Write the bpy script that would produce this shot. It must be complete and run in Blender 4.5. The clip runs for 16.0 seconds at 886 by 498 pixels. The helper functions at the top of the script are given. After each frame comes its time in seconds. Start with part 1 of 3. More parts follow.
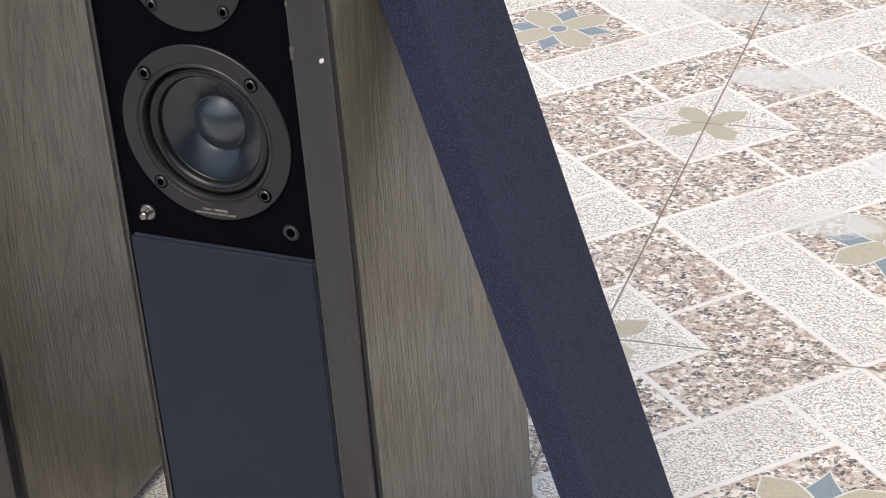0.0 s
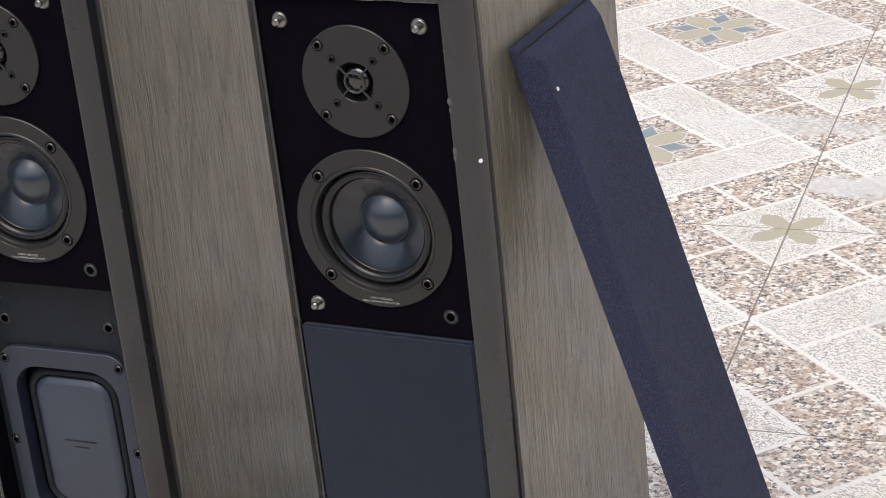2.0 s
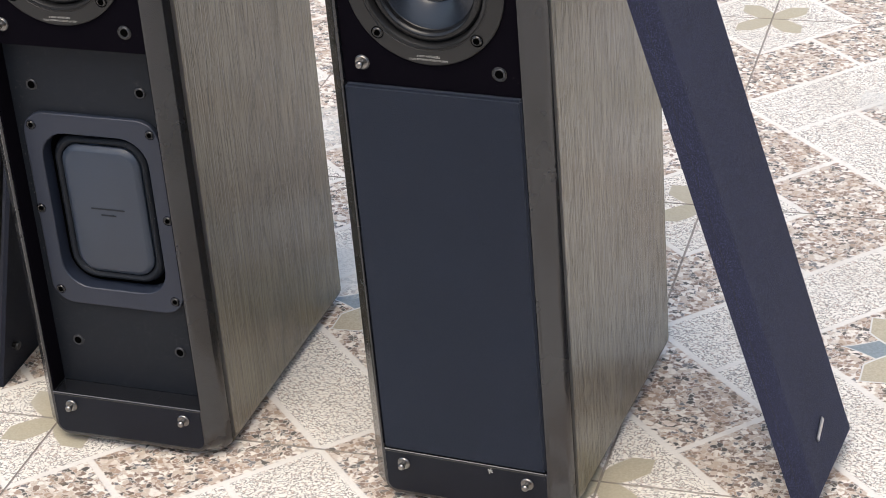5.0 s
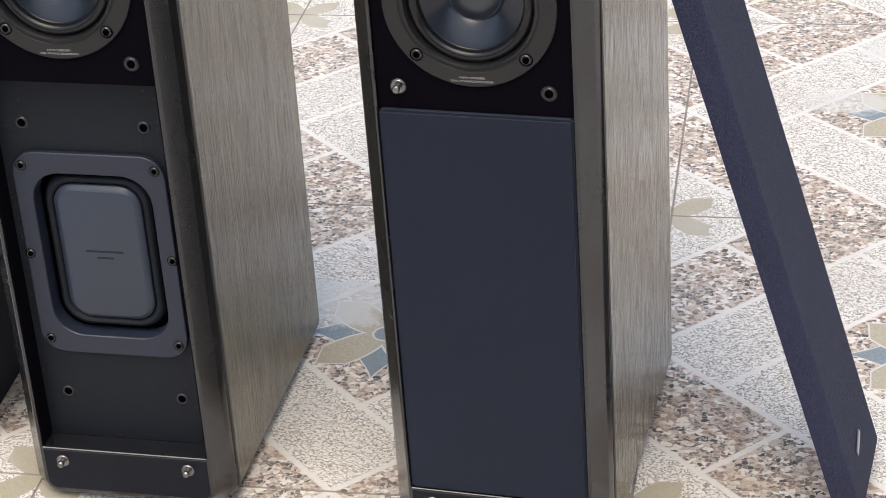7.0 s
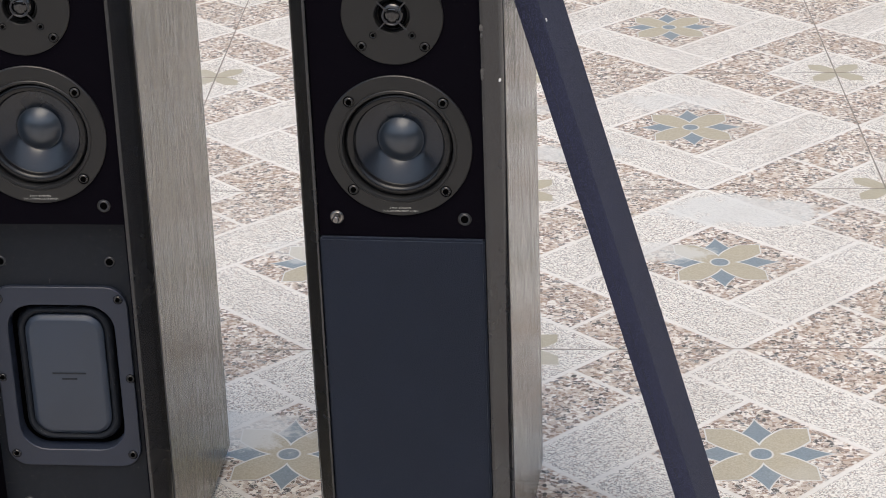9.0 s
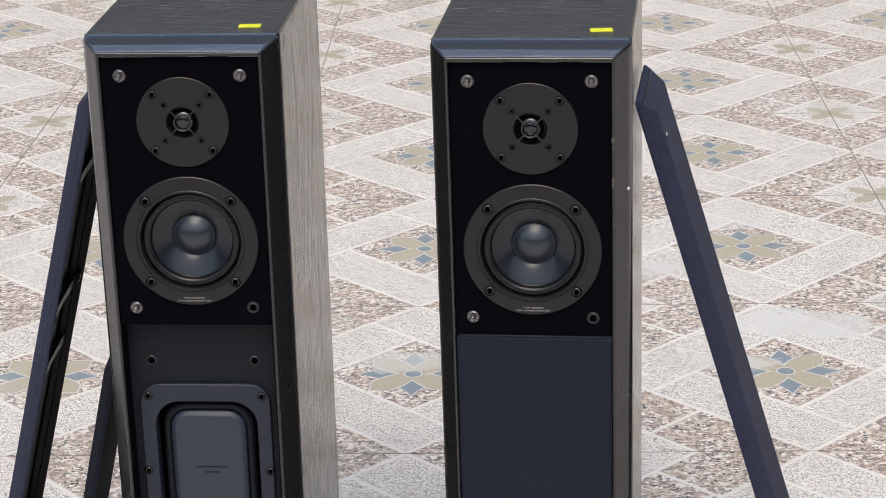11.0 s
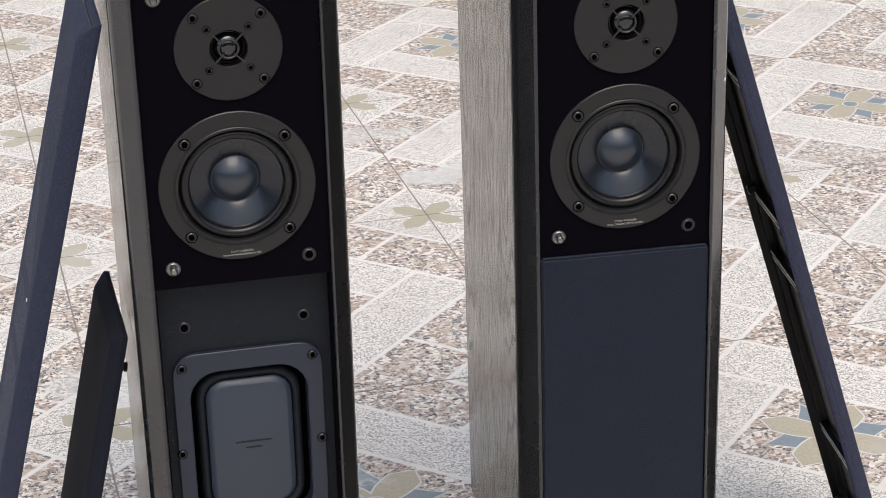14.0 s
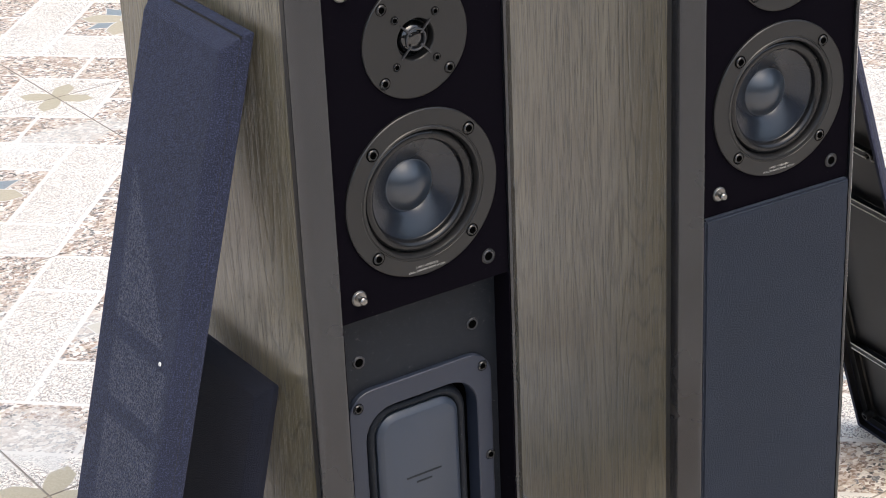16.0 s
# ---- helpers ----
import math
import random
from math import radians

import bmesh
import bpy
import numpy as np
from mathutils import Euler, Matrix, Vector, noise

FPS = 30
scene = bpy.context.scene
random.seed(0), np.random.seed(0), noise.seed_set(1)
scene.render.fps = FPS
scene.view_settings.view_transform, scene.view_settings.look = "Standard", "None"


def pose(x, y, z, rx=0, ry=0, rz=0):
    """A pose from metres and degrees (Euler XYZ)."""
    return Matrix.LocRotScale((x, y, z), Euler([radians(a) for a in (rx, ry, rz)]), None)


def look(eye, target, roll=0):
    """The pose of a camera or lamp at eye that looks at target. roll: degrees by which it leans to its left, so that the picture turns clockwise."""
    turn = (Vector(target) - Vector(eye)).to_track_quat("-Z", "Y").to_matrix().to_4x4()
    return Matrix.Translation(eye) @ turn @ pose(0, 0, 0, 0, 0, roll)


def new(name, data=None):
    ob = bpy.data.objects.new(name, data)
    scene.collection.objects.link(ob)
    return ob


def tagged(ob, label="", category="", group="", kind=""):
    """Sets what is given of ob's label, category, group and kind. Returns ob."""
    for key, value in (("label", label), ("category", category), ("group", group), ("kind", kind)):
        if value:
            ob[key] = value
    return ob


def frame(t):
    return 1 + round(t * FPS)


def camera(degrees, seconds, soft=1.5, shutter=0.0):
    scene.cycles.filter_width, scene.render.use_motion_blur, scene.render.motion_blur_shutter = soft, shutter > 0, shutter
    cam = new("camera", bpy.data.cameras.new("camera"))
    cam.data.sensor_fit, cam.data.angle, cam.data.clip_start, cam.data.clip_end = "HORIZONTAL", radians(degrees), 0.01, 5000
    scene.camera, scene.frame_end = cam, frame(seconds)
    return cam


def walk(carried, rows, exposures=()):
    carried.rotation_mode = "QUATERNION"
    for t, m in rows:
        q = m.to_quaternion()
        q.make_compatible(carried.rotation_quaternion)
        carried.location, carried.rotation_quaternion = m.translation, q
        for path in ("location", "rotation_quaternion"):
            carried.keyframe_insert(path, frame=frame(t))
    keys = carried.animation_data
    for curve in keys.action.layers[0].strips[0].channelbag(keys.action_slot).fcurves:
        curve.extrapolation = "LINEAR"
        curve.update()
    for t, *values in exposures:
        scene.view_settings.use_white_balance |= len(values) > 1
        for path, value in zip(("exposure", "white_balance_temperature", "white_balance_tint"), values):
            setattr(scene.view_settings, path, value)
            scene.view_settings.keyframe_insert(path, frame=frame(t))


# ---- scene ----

# ---- camera ----
cam = camera(24.28, 16.0, soft=0.6)
PATH = [
    (0, (0.8249, -1.2542, 1.2533), (0.0317, 0.3227, 0.3130), -3.84),
    (0.5, (0.8882, -1.3807, 1.2485), (0.0798, 0.1888, 0.3087), -3.54),
    (1, (0.9074, -1.4144, 1.2672), (0.0803, 0.1558, 0.3450), -3.24),
    (1.5, (0.8661, -1.4318, 1.2918), (0.0226, 0.1761, 0.4533), -4.59),
    (2, (0.8140, -1.4612, 1.3021), (-0.0251, 0.1590, 0.4830), -5.28),
    (2.5, (0.7811, -1.4836, 1.3167), (-0.0484, 0.1595, 0.5342), -4.79),
    (3, (0.8004, -1.4855, 1.3129), (-0.0384, 0.1628, 0.5516), -4.46),
    (3.5, (0.8465, -1.4613, 1.3096), (0.0351, 0.2040, 0.5558), -4.29),
    (4, (0.8281, -1.4761, 1.2773), (0.0324, 0.1520, 0.4309), -4.53),
    (4.5, (0.7825, -1.5175, 1.2521), (0.0092, 0.0518, 0.2830), -4.71),
    (4.7, (0.7525, -1.5498, 1.2542), (-0.0052, 0.0263, 0.2838), -4.43),
    (6.8, (0.4511, -1.5382, 1.2392), (-0.0907, 0.1202, 0.2613), -3.33),
    (7, (0.4415, -1.5469, 1.2435), (-0.0807, 0.1177, 0.2655), -3.29),
    (7.5, (0.4033, -1.6113, 1.2846), (-0.0264, 0.0946, 0.3331), -2.47),
    (8, (0.3342, -1.7153, 1.2905), (-0.0054, 0.0647, 0.4441), -1.36),
    (8.5, (0.3146, -1.8051, 1.3073), (0.0062, -0.0073, 0.4871), -1.18),
    (9, (0.3432, -1.9414, 1.3153), (0.0557, -0.1293, 0.5192), -1.26),
    (9.5, (0.3420, -2.0257, 1.3371), (0.0506, -0.1782, 0.6288), -1.16),
    (9.7, (0.3286, -2.0427, 1.3443), (0.0348, -0.1837, 0.6676), -1.10),
    (11.8, (0.1244, -2.1500, 1.3308), (-0.0648, -0.2767, 0.6563), -0.78),
    (12, (0.1088, -2.1487, 1.3241), (-0.0500, -0.2778, 0.6351), -0.63),
    (12.5, (0.0451, -2.1134, 1.3037), (-0.0658, -0.2606, 0.5587), -0.57),
    (13, (-0.0843, -2.0092, 1.2925), (-0.1478, -0.1576, 0.5390), -0.47),
    (13.5, (-0.2310, -1.9251, 1.2788), (-0.1598, -0.0666, 0.5435), 0.02),
    (14, (-0.4634, -1.8805, 1.2839), (-0.2014, -0.0536, 0.5133), -1.19),
    (14.5, (-0.6755, -1.8236, 1.2678), (-0.2347, -0.0409, 0.4755), -0.02),
    (15, (-0.8150, -1.6837, 1.2571), (-0.2141, 0.0413, 0.4428), 0.26),
    (15.5, (-0.9521, -1.5745, 1.2460), (-0.2538, 0.1078, 0.4200), -0.79),
    (16, (-1.1512, -1.4376, 1.2714), (-0.2875, 0.1588, 0.4313), -2.47),
]
walk(cam, [(t, look(eye, target, roll)) for t, eye, target, roll in PATH], [(t, 0.53 + e, 7560, 9.0) for t, e in
      ((0, 0.17), (2.5, 0.18), (3.5, 0.09), (4.5, 0.28), (7, 0.25), (8, 0.06), (9.5, -0.03), (12.5, -0.07), (13.5, -0.05), (14.5, 0.20), (16, 0.42))])

# ---- light: bright overcast sky over an open yard ----
SUN_ELEVATION, SUN_TURN = 64, 178
world = bpy.data.worlds.new("world")
scene.world = world
world.use_nodes = True
sky = world.node_tree.nodes.new("ShaderNodeTexSky")
sky.sky_type, sky.sun_disc = "NISHITA", False
sky.sun_elevation, sky.sun_rotation = radians(SUN_ELEVATION), radians(SUN_TURN)
sky.dust_density, sky.ozone_density = 2.0, 1.0
world.node_tree.links.new(sky.outputs[0], world.node_tree.nodes["Background"].inputs[0])
world.node_tree.nodes["Background"].inputs[1].default_value = 0.185
sun = new("sun", bpy.data.lights.new("sun", "SUN"))
sun.data.energy, sun.data.angle, sun.data.color = 0.85, radians(45), (0.92, 0.96, 1.0)
sun_dir = Vector((math.sin(radians(SUN_TURN)) * math.cos(radians(SUN_ELEVATION)),
                  math.cos(radians(SUN_TURN)) * math.cos(radians(SUN_ELEVATION)), math.sin(radians(SUN_ELEVATION))))
sun.matrix_world = look(sun_dir * 10, (0, 0, 0))


# ---- node helpers ----
class Nodes:
    """A small writer of shader maths."""

    def __init__(self, mat):
        self.tree = mat.node_tree
        self.bsdf = self.tree.nodes["Principled BSDF"]

    def node(self, kind, operation="", feature="", interpolation_type=""):
        n = self.tree.nodes.new(kind)
        if operation:
            n.operation = operation
        if feature:
            n.feature = feature
        if interpolation_type:
            n.interpolation_type = interpolation_type
        return n

    def plug(self, socket, value):
        if isinstance(value, bpy.types.NodeSocket):
            self.tree.links.new(value, socket)
        elif value is not None:
            socket.default_value = value

    def math(self, op, a, b=None, c=None, clamp=False):
        n = self.node("ShaderNodeMath", operation=op)
        n.use_clamp = clamp
        for i, v in enumerate((a, b, c)):
            self.plug(n.inputs[i], v)
        return n.outputs[0]

    def mix(self, fac, a, b, blend="MIX"):
        n = self.node("ShaderNodeMix")
        n.data_type, n.blend_type = "RGBA", blend
        self.plug(n.inputs[0], fac)
        self.plug(n.inputs[6], a if isinstance(a, bpy.types.NodeSocket) else (*a, 1))
        self.plug(n.inputs[7], b if isinstance(b, bpy.types.NodeSocket) else (*b, 1))
        return n.outputs[2]

    def vec(self, source, scale, shift=(0, 0, 0)):
        n = self.node("ShaderNodeMapping")
        self.plug(n.inputs[0], source)
        n.inputs[1].default_value, n.inputs[3].default_value = shift, scale
        return n.outputs[0]

    def noise(self, vector, scale, detail=3, rough=0.55, distortion=0.0):
        n = self.node("ShaderNodeTexNoise")
        self.plug(n.inputs["Vector"], vector)
        n.inputs["Scale"].default_value, n.inputs["Detail"].default_value = scale, detail
        n.inputs["Roughness"].default_value, n.inputs["Distortion"].default_value = rough, distortion
        return n.outputs[0]

    def voronoi(self, vector, scale, feature="F1", out=0):
        n = self.node("ShaderNodeTexVoronoi", feature=feature)
        self.plug(n.inputs["Vector"], vector)
        n.inputs["Scale"].default_value = scale
        return n.outputs[out]

    def ramp(self, fac, stops):
        n = self.node("ShaderNodeValToRGB")
        self.plug(n.inputs[0], fac)
        els = n.color_ramp.elements
        while len(els) < len(stops):
            els.new(0.5)
        for e, (p, c) in zip(els, stops):
            e.position, e.color = p, (*c, 1) if len(c) == 3 else c
        return n.outputs[0]

    def step(self, value, edge, soft):
        """1 where value is above edge."""
        n = self.node("ShaderNodeMapRange", interpolation_type="SMOOTHSTEP")
        self.plug(n.inputs[0], value)
        n.inputs[1].default_value, n.inputs[2].default_value = edge - soft, edge + soft
        return n.outputs[0]

    def bump(self, height, strength, distance=0.001):
        n = self.node("ShaderNodeBump")
        n.inputs["Strength"].default_value, n.inputs["Distance"].default_value = strength, distance
        self.plug(n.inputs["Height"], height)
        self.plug(self.bsdf.inputs["Normal"], n.outputs[0])

    def coords(self, name="Object"):
        return self.node("ShaderNodeTexCoord").outputs[name]

    def out(self, color=None, rough=None, metal=None, spec=None):
        for key, value in (("Base Color", color), ("Roughness", rough), ("Metallic", metal), ("Specular IOR Level", spec)):
            if value is not None:
                if isinstance(value, tuple):
                    value = (*value, 1)
                self.plug(self.bsdf.inputs[key], value)


def material(name):
    m = bpy.data.materials.new(name)
    m.use_nodes = True
    return m, Nodes(m)


def plain(name, color, rough, metal=0.0, spec=0.5, grain=400, bump=0.1, vary=0.25, dust=0.0, coat=0.0):
    """A surface of one colour with fine grain, blotches and a little dust."""
    m, n = material(name)
    p = n.coords()
    fine, broad = n.noise(p, grain, 2), n.noise(p, 14, 4)
    k = n.math("ADD", n.math("MULTIPLY", fine, vary), n.math("MULTIPLY", broad, vary))
    dark, light = tuple(c * (1 - vary) for c in color), tuple(c * (1 + vary) for c in color)
    c = n.mix(n.math("MULTIPLY", k, 1 / max(2 * vary, 0.01)), dark, light)
    if dust:
        specks = n.math("MAXIMUM", n.step(n.noise(p, 900, 1), 0.74, 0.02), n.step(n.noise(p, 330, 1), 0.79, 0.012))
        c = n.mix(n.math("MULTIPLY", specks, dust), c, (0.45, 0.45, 0.43))
    r = n.math("ADD", n.math("MULTIPLY", broad, 0.16), rough - 0.08)
    n.out(c, r, metal, spec)
    n.plug(n.bsdf.inputs["Coat Weight"], coat)
    n.plug(n.bsdf.inputs["Coat Roughness"], 0.14)
    n.plug(n.bsdf.inputs["Coat IOR"], 1.65)
    if bump:
        n.bump(fine, bump, 0.0006)
    return m


# ---- materials ----
def veneer_material():
    """Dark-stained open-pored veneer under a satin lacquer, so that it takes most of its tone from what it mirrors."""
    m, n = material("veneer")
    p = n.coords()
    warp = n.noise(n.vec(p, (9, 9, 1.6)), 1, 3, 0.6)
    growth = n.noise(n.vec(p, (8.5, 8.5, 0.85)), 1.0, 2, 0.45, 0.30)
    cycle = n.math("FRACT", n.math("MULTIPLY", growth, 26.0))
    streak = n.noise(n.vec(p, (300, 300, 8)), 1.0, 3, 0.6)
    pores = n.noise(n.vec(p, (720, 720, 19)), 1.0, 4, 0.65)
    grain = n.noise(n.vec(p, (1000, 1000, 60)), 1.0, 2, 0.5)
    late = n.math("SUBTRACT", 1.0, n.step(n.math("ABSOLUTE", n.math("SUBTRACT", cycle, 0.5)), 0.09, 0.09))
    late = n.math("MULTIPLY", late, n.step(grain, 0.40, 0.10))
    pit = n.math("MAXIMUM", n.step(pores, 0.585, 0.06), n.math("MULTIPLY", late, 0.60))
    c = n.mix(n.step(warp, 0.5, 0.2), (0.094, 0.082, 0.049), (0.134, 0.117, 0.073))
    c = n.mix(n.math("MULTIPLY", n.step(streak, 0.54, 0.16), 0.38), c, (0.062, 0.053, 0.034))
    blotch = n.noise(n.vec(p, (14, 14, 5)), 1.0, 4, 0.65, 0.4)
    c = n.mix(n.math("MULTIPLY", n.step(blotch, 0.52, 0.12), 0.42), c, (0.050, 0.045, 0.031))
    c = n.mix(n.math("MULTIPLY", pit, 0.72), c, (0.018, 0.015, 0.011))
    n.out(c, n.math("ADD", n.math("MULTIPLY", streak, 0.20), 0.45), 0.0, 0.35)
    n.plug(n.bsdf.inputs["Coat Weight"], n.math("SUBTRACT", 1.0, n.math("MULTIPLY", pit, 0.50)))
    n.plug(n.bsdf.inputs["Coat Roughness"], n.math("ADD", n.math("MULTIPLY", streak, 0.14), 0.10))
    n.plug(n.bsdf.inputs["Coat IOR"], 1.74)
    n.plug(n.bsdf.inputs["Coat Tint"], (1.0, 0.965, 0.89, 1.0))
    n.bump(n.math("ADD", n.math("MULTIPLY", pit, -1.0), n.math("MULTIPLY", streak, 0.6)), 0.7, 0.0007)
    soft_bump = n.node("ShaderNodeBump")
    soft_bump.inputs["Strength"].default_value, soft_bump.inputs["Distance"].default_value = 0.35, 0.0004
    n.plug(soft_bump.inputs["Height"], n.math("ADD", n.math("MULTIPLY", pit, -1.0), streak))
    n.plug(n.bsdf.inputs["Coat Normal"], soft_bump.outputs[0])
    return m


def stained_top_material():
    m, n = material("black_stained_ash")
    p = n.coords()
    streak = n.noise(n.vec(p, (13, 300, 300)), 1.0, 3, 0.6)
    pores = n.noise(n.vec(p, (24, 620, 620)), 1.0, 3, 0.6)
    c = n.mix(n.step(pores, 0.52, 0.12), (0.004, 0.004, 0.004), (0.020, 0.021, 0.023))
    # pale streaks painted in as highlights on the raised grain
    ridge_glint = n.math("MULTIPLY", n.step(n.noise(n.vec(p, (30, 420, 420)), 1.0, 2, 0.6), 0.60, 0.04), n.step(n.noise(p, 16, 3), 0.46, 0.10))
    c = n.mix(n.math("MULTIPLY", ridge_glint, 0.35), c, (0.20, 0.21, 0.22))
    n.out(c, n.math("ADD", n.math("MULTIPLY", streak, 0.20), 0.13), 0.0, 0.75)
    n.bump(n.math("ADD", pores, n.math("MULTIPLY", streak, 1.4)), 1.0, 0.0024)
    return m


def cloth_material(name, color, weave=1500, rough_nap=0.35, flecked=False, sheen=0.06):
    m, n = material(name)
    p = n.coords()
    w = n.math("ADD", n.math("MULTIPLY", n.noise(p, weave, 2, 0.7), 0.5), n.math("MULTIPLY", n.noise(p, weave * 0.4, 2, 0.6), 0.5))
    broad = n.noise(p, 12, 4)
    lint = n.step(n.noise(p, 520, 1), 0.83, 0.012)
    nap = n.noise(p, weave * 0.55, 2, 0.6)
    c = n.mix(w, tuple(v * 0.45 for v in color), tuple(v * 1.5 for v in color))
    c = n.mix(n.math("MULTIPLY", n.step(nap, 0.58, 0.04), rough_nap), c, tuple(v * 2.9 for v in color))
    c = n.mix(n.math("MULTIPLY", n.step(n.math("SUBTRACT", 1.0, nap), 0.58, 0.06), rough_nap), c, tuple(v * 0.35 for v in color))
    c = n.mix(n.math("MULTIPLY", n.step(broad, 0.56, 0.15), 0.25), c, tuple(v * 1.5 for v in color))
    c = n.mix(n.math("MULTIPLY", lint, 0.6), c, (0.30, 0.30, 0.32))
    if flecked:
        # a wedge of paler flecks, left bare along three level bars
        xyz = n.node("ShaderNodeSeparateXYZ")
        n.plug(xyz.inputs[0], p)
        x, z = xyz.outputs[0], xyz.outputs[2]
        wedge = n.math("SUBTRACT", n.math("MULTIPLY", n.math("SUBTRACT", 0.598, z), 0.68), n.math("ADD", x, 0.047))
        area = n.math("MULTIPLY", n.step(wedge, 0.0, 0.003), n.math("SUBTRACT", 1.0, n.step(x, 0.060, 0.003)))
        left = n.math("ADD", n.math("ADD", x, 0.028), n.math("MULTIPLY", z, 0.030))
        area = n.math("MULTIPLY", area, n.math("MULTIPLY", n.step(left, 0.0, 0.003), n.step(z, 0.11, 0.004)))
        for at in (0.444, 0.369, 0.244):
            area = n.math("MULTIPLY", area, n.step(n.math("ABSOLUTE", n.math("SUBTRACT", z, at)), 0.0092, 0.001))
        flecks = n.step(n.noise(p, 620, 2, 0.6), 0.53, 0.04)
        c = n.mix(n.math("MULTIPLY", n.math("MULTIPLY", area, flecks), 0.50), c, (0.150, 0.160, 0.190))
    n.out(c, 0.85, 0.0, 0.3)
    n.plug(n.bsdf.inputs["Sheen Weight"], sheen)
    n.plug(n.bsdf.inputs["Sheen Roughness"], 0.38)
    n.plug(n.bsdf.inputs["Sheen Tint"], (0.75, 0.85, 1.0, 1.0))
    n.bump(n.math("ADD", w, n.math("MULTIPLY", nap, rough_nap * 2.0)), 0.9, 0.0018)
    return m


TILE = 0.6153


def floor_material():
    """Printed paving tile: pebble mosaic, pale speckled bands, line work and flowers."""
    m, n = material("printed_paving_tile")
    pos = n.coords()
    xyz = n.node("ShaderNodeSeparateXYZ")
    n.plug(xyz.inputs[0], pos)

    def cell(v):
        f = n.math("FRACT", n.math("ADD", n.math("MULTIPLY", v, 1 / TILE), 0.5))
        return n.math("MULTIPLY", n.math("SUBTRACT", f, 0.5), 2.0)

    def absolute(v):
        return n.math("ABSOLUTE", v)

    u, v = cell(xyz.outputs[0]), cell(xyz.outputs[1])
    au, av = absolute(u), absolute(v)
    p, q = n.math("ADD", u, v), n.math("SUBTRACT", u, v)
    a = n.math("MAXIMUM", absolute(p), absolute(q))
    # about the nearest corner
    cu, cv = n.math("SUBTRACT", 1.0, au), n.math("SUBTRACT", 1.0, av)
    cp, cq = n.math("ADD", cu, cv), n.math("SUBTRACT", cu, cv)
    ca = n.math("MAXIMUM", absolute(cp), absolute(cq))
    D1, D2, HALF = 0.485, 0.43, 0.0175
    inside = n.step(a, 1.0, 0.004)  # 1 in the corner fields
    not_inside = n.math("SUBTRACT", 1.0, inside)
    centre = n.math("SUBTRACT", 1.0, n.step(a, D1, 0.004))
    corner = n.math("SUBTRACT", 1.0, n.step(ca, D2, 0.004))

    def line(value, at):
        return n.math("SUBTRACT", 1.0, n.step(absolute(n.math("SUBTRACT", value, at)), HALF, 0.006))

    def both(x, y):
        return n.math("MULTIPLY", x, y)

    def either(*many):
        r = many[0]
        for x in many[1:]:
            r = n.math("MAXIMUM", r, x)
        return r

    neg_p, neg_q = n.math("MULTIPLY", p, -1.0), n.math("MULTIPLY", q, -1.0)
    wheel = either(both(line(p, D1), n.step(neg_q, D1, 0.002)), both(line(q, -D1), n.step(neg_p, D1, 0.002)),
                   both(line(p, -D1), n.step(q, D1, 0.002)), both(line(q, D1), n.step(p, D1, 0.002)))
    wheel = both(wheel, not_inside)
    # the arms of the corner fields run out from the middle of each side of the small diamond
    su = n.math("SUBTRACT", u, n.math("SIGN", u))
    sv = n.math("SUBTRACT", v, n.math("SIGN", v))
    sp, sq = n.math("ADD", su, sv), n.math("SUBTRACT", su, sv)
    arms = both(both(either(line(sp, 0.0), line(sq, 0.0)), n.step(ca, D2, 0.002)), inside)
    lines = either(line(a, 1.0), both(line(a, D1), not_inside), both(line(ca, D2), inside), wheel, arms)

    # pebbles: stretched chips of several browns
    jitter = n.node("ShaderNodeTexNoise")
    n.plug(jitter.inputs["Vector"], pos)
    jitter.inputs["Scale"].default_value, jitter.inputs["Detail"].default_value = 190, 2
    shift = n.node("ShaderNodeVectorMath", operation="MULTIPLY_ADD")
    n.plug(shift.inputs[0], jitter.outputs["Color"])
    shift.inputs[1].default_value = (0.010, 0.010, 0.0)
    n.plug(shift.inputs[2], pos)
    flat = n.vec(shift.outputs[0], (0.86, 1.0, 1.0))
    chips = n.node("ShaderNodeTexVoronoi", feature="F1")
    n.plug(chips.inputs["Vector"], flat)
    chips.inputs["Scale"].default_value, chips.inputs["Randomness"].default_value = 205, 1.0
    split = n.node("ShaderNodeSeparateColor")
    n.plug(split.inputs[0], chips.outputs["Color"])
    pebble = n.ramp(split.outputs[0], [(0.0, (0.080, 0.070, 0.060)), (0.11, (0.235, 0.160, 0.122)), (0.30, (0.415, 0.295, 0.222)),
                                       (0.50, (0.59, 0.485, 0.39)), (0.70, (0.83, 0.765, 0.68)), (0.93, (0.17, 0.165, 0.165))])
    for e in n.tree.nodes:
        if e.bl_idname == "ShaderNodeValToRGB":
            e.color_ramp.interpolation = "CONSTANT"
    edge = n.voronoi(flat, 205, "DISTANCE_TO_EDGE")
    pebble = n.mix(n.math("SUBTRACT", 1.0, n.step(edge, 0.05, 0.05)), pebble, (0.70, 0.64, 0.57))
    blot = n.noise(pos, 26, 3)
    pebble = n.mix(n.math("MULTIPLY", n.step(blot, 0.58, 0.08), 0.38), pebble, (0.42, 0.27, 0.17))
    # pale speckle: fine grey squiggles on near-white
    wig = n.noise(n.vec(pos, (0.8, 1.0, 1.0)), 235, 2, 0.5, 0.35)
    squig = n.math("SUBTRACT", 1.0, n.step(absolute(n.math("SUBTRACT", wig, 0.5)), 0.034, 0.012))
    grit = n.noise(pos, 240, 2)
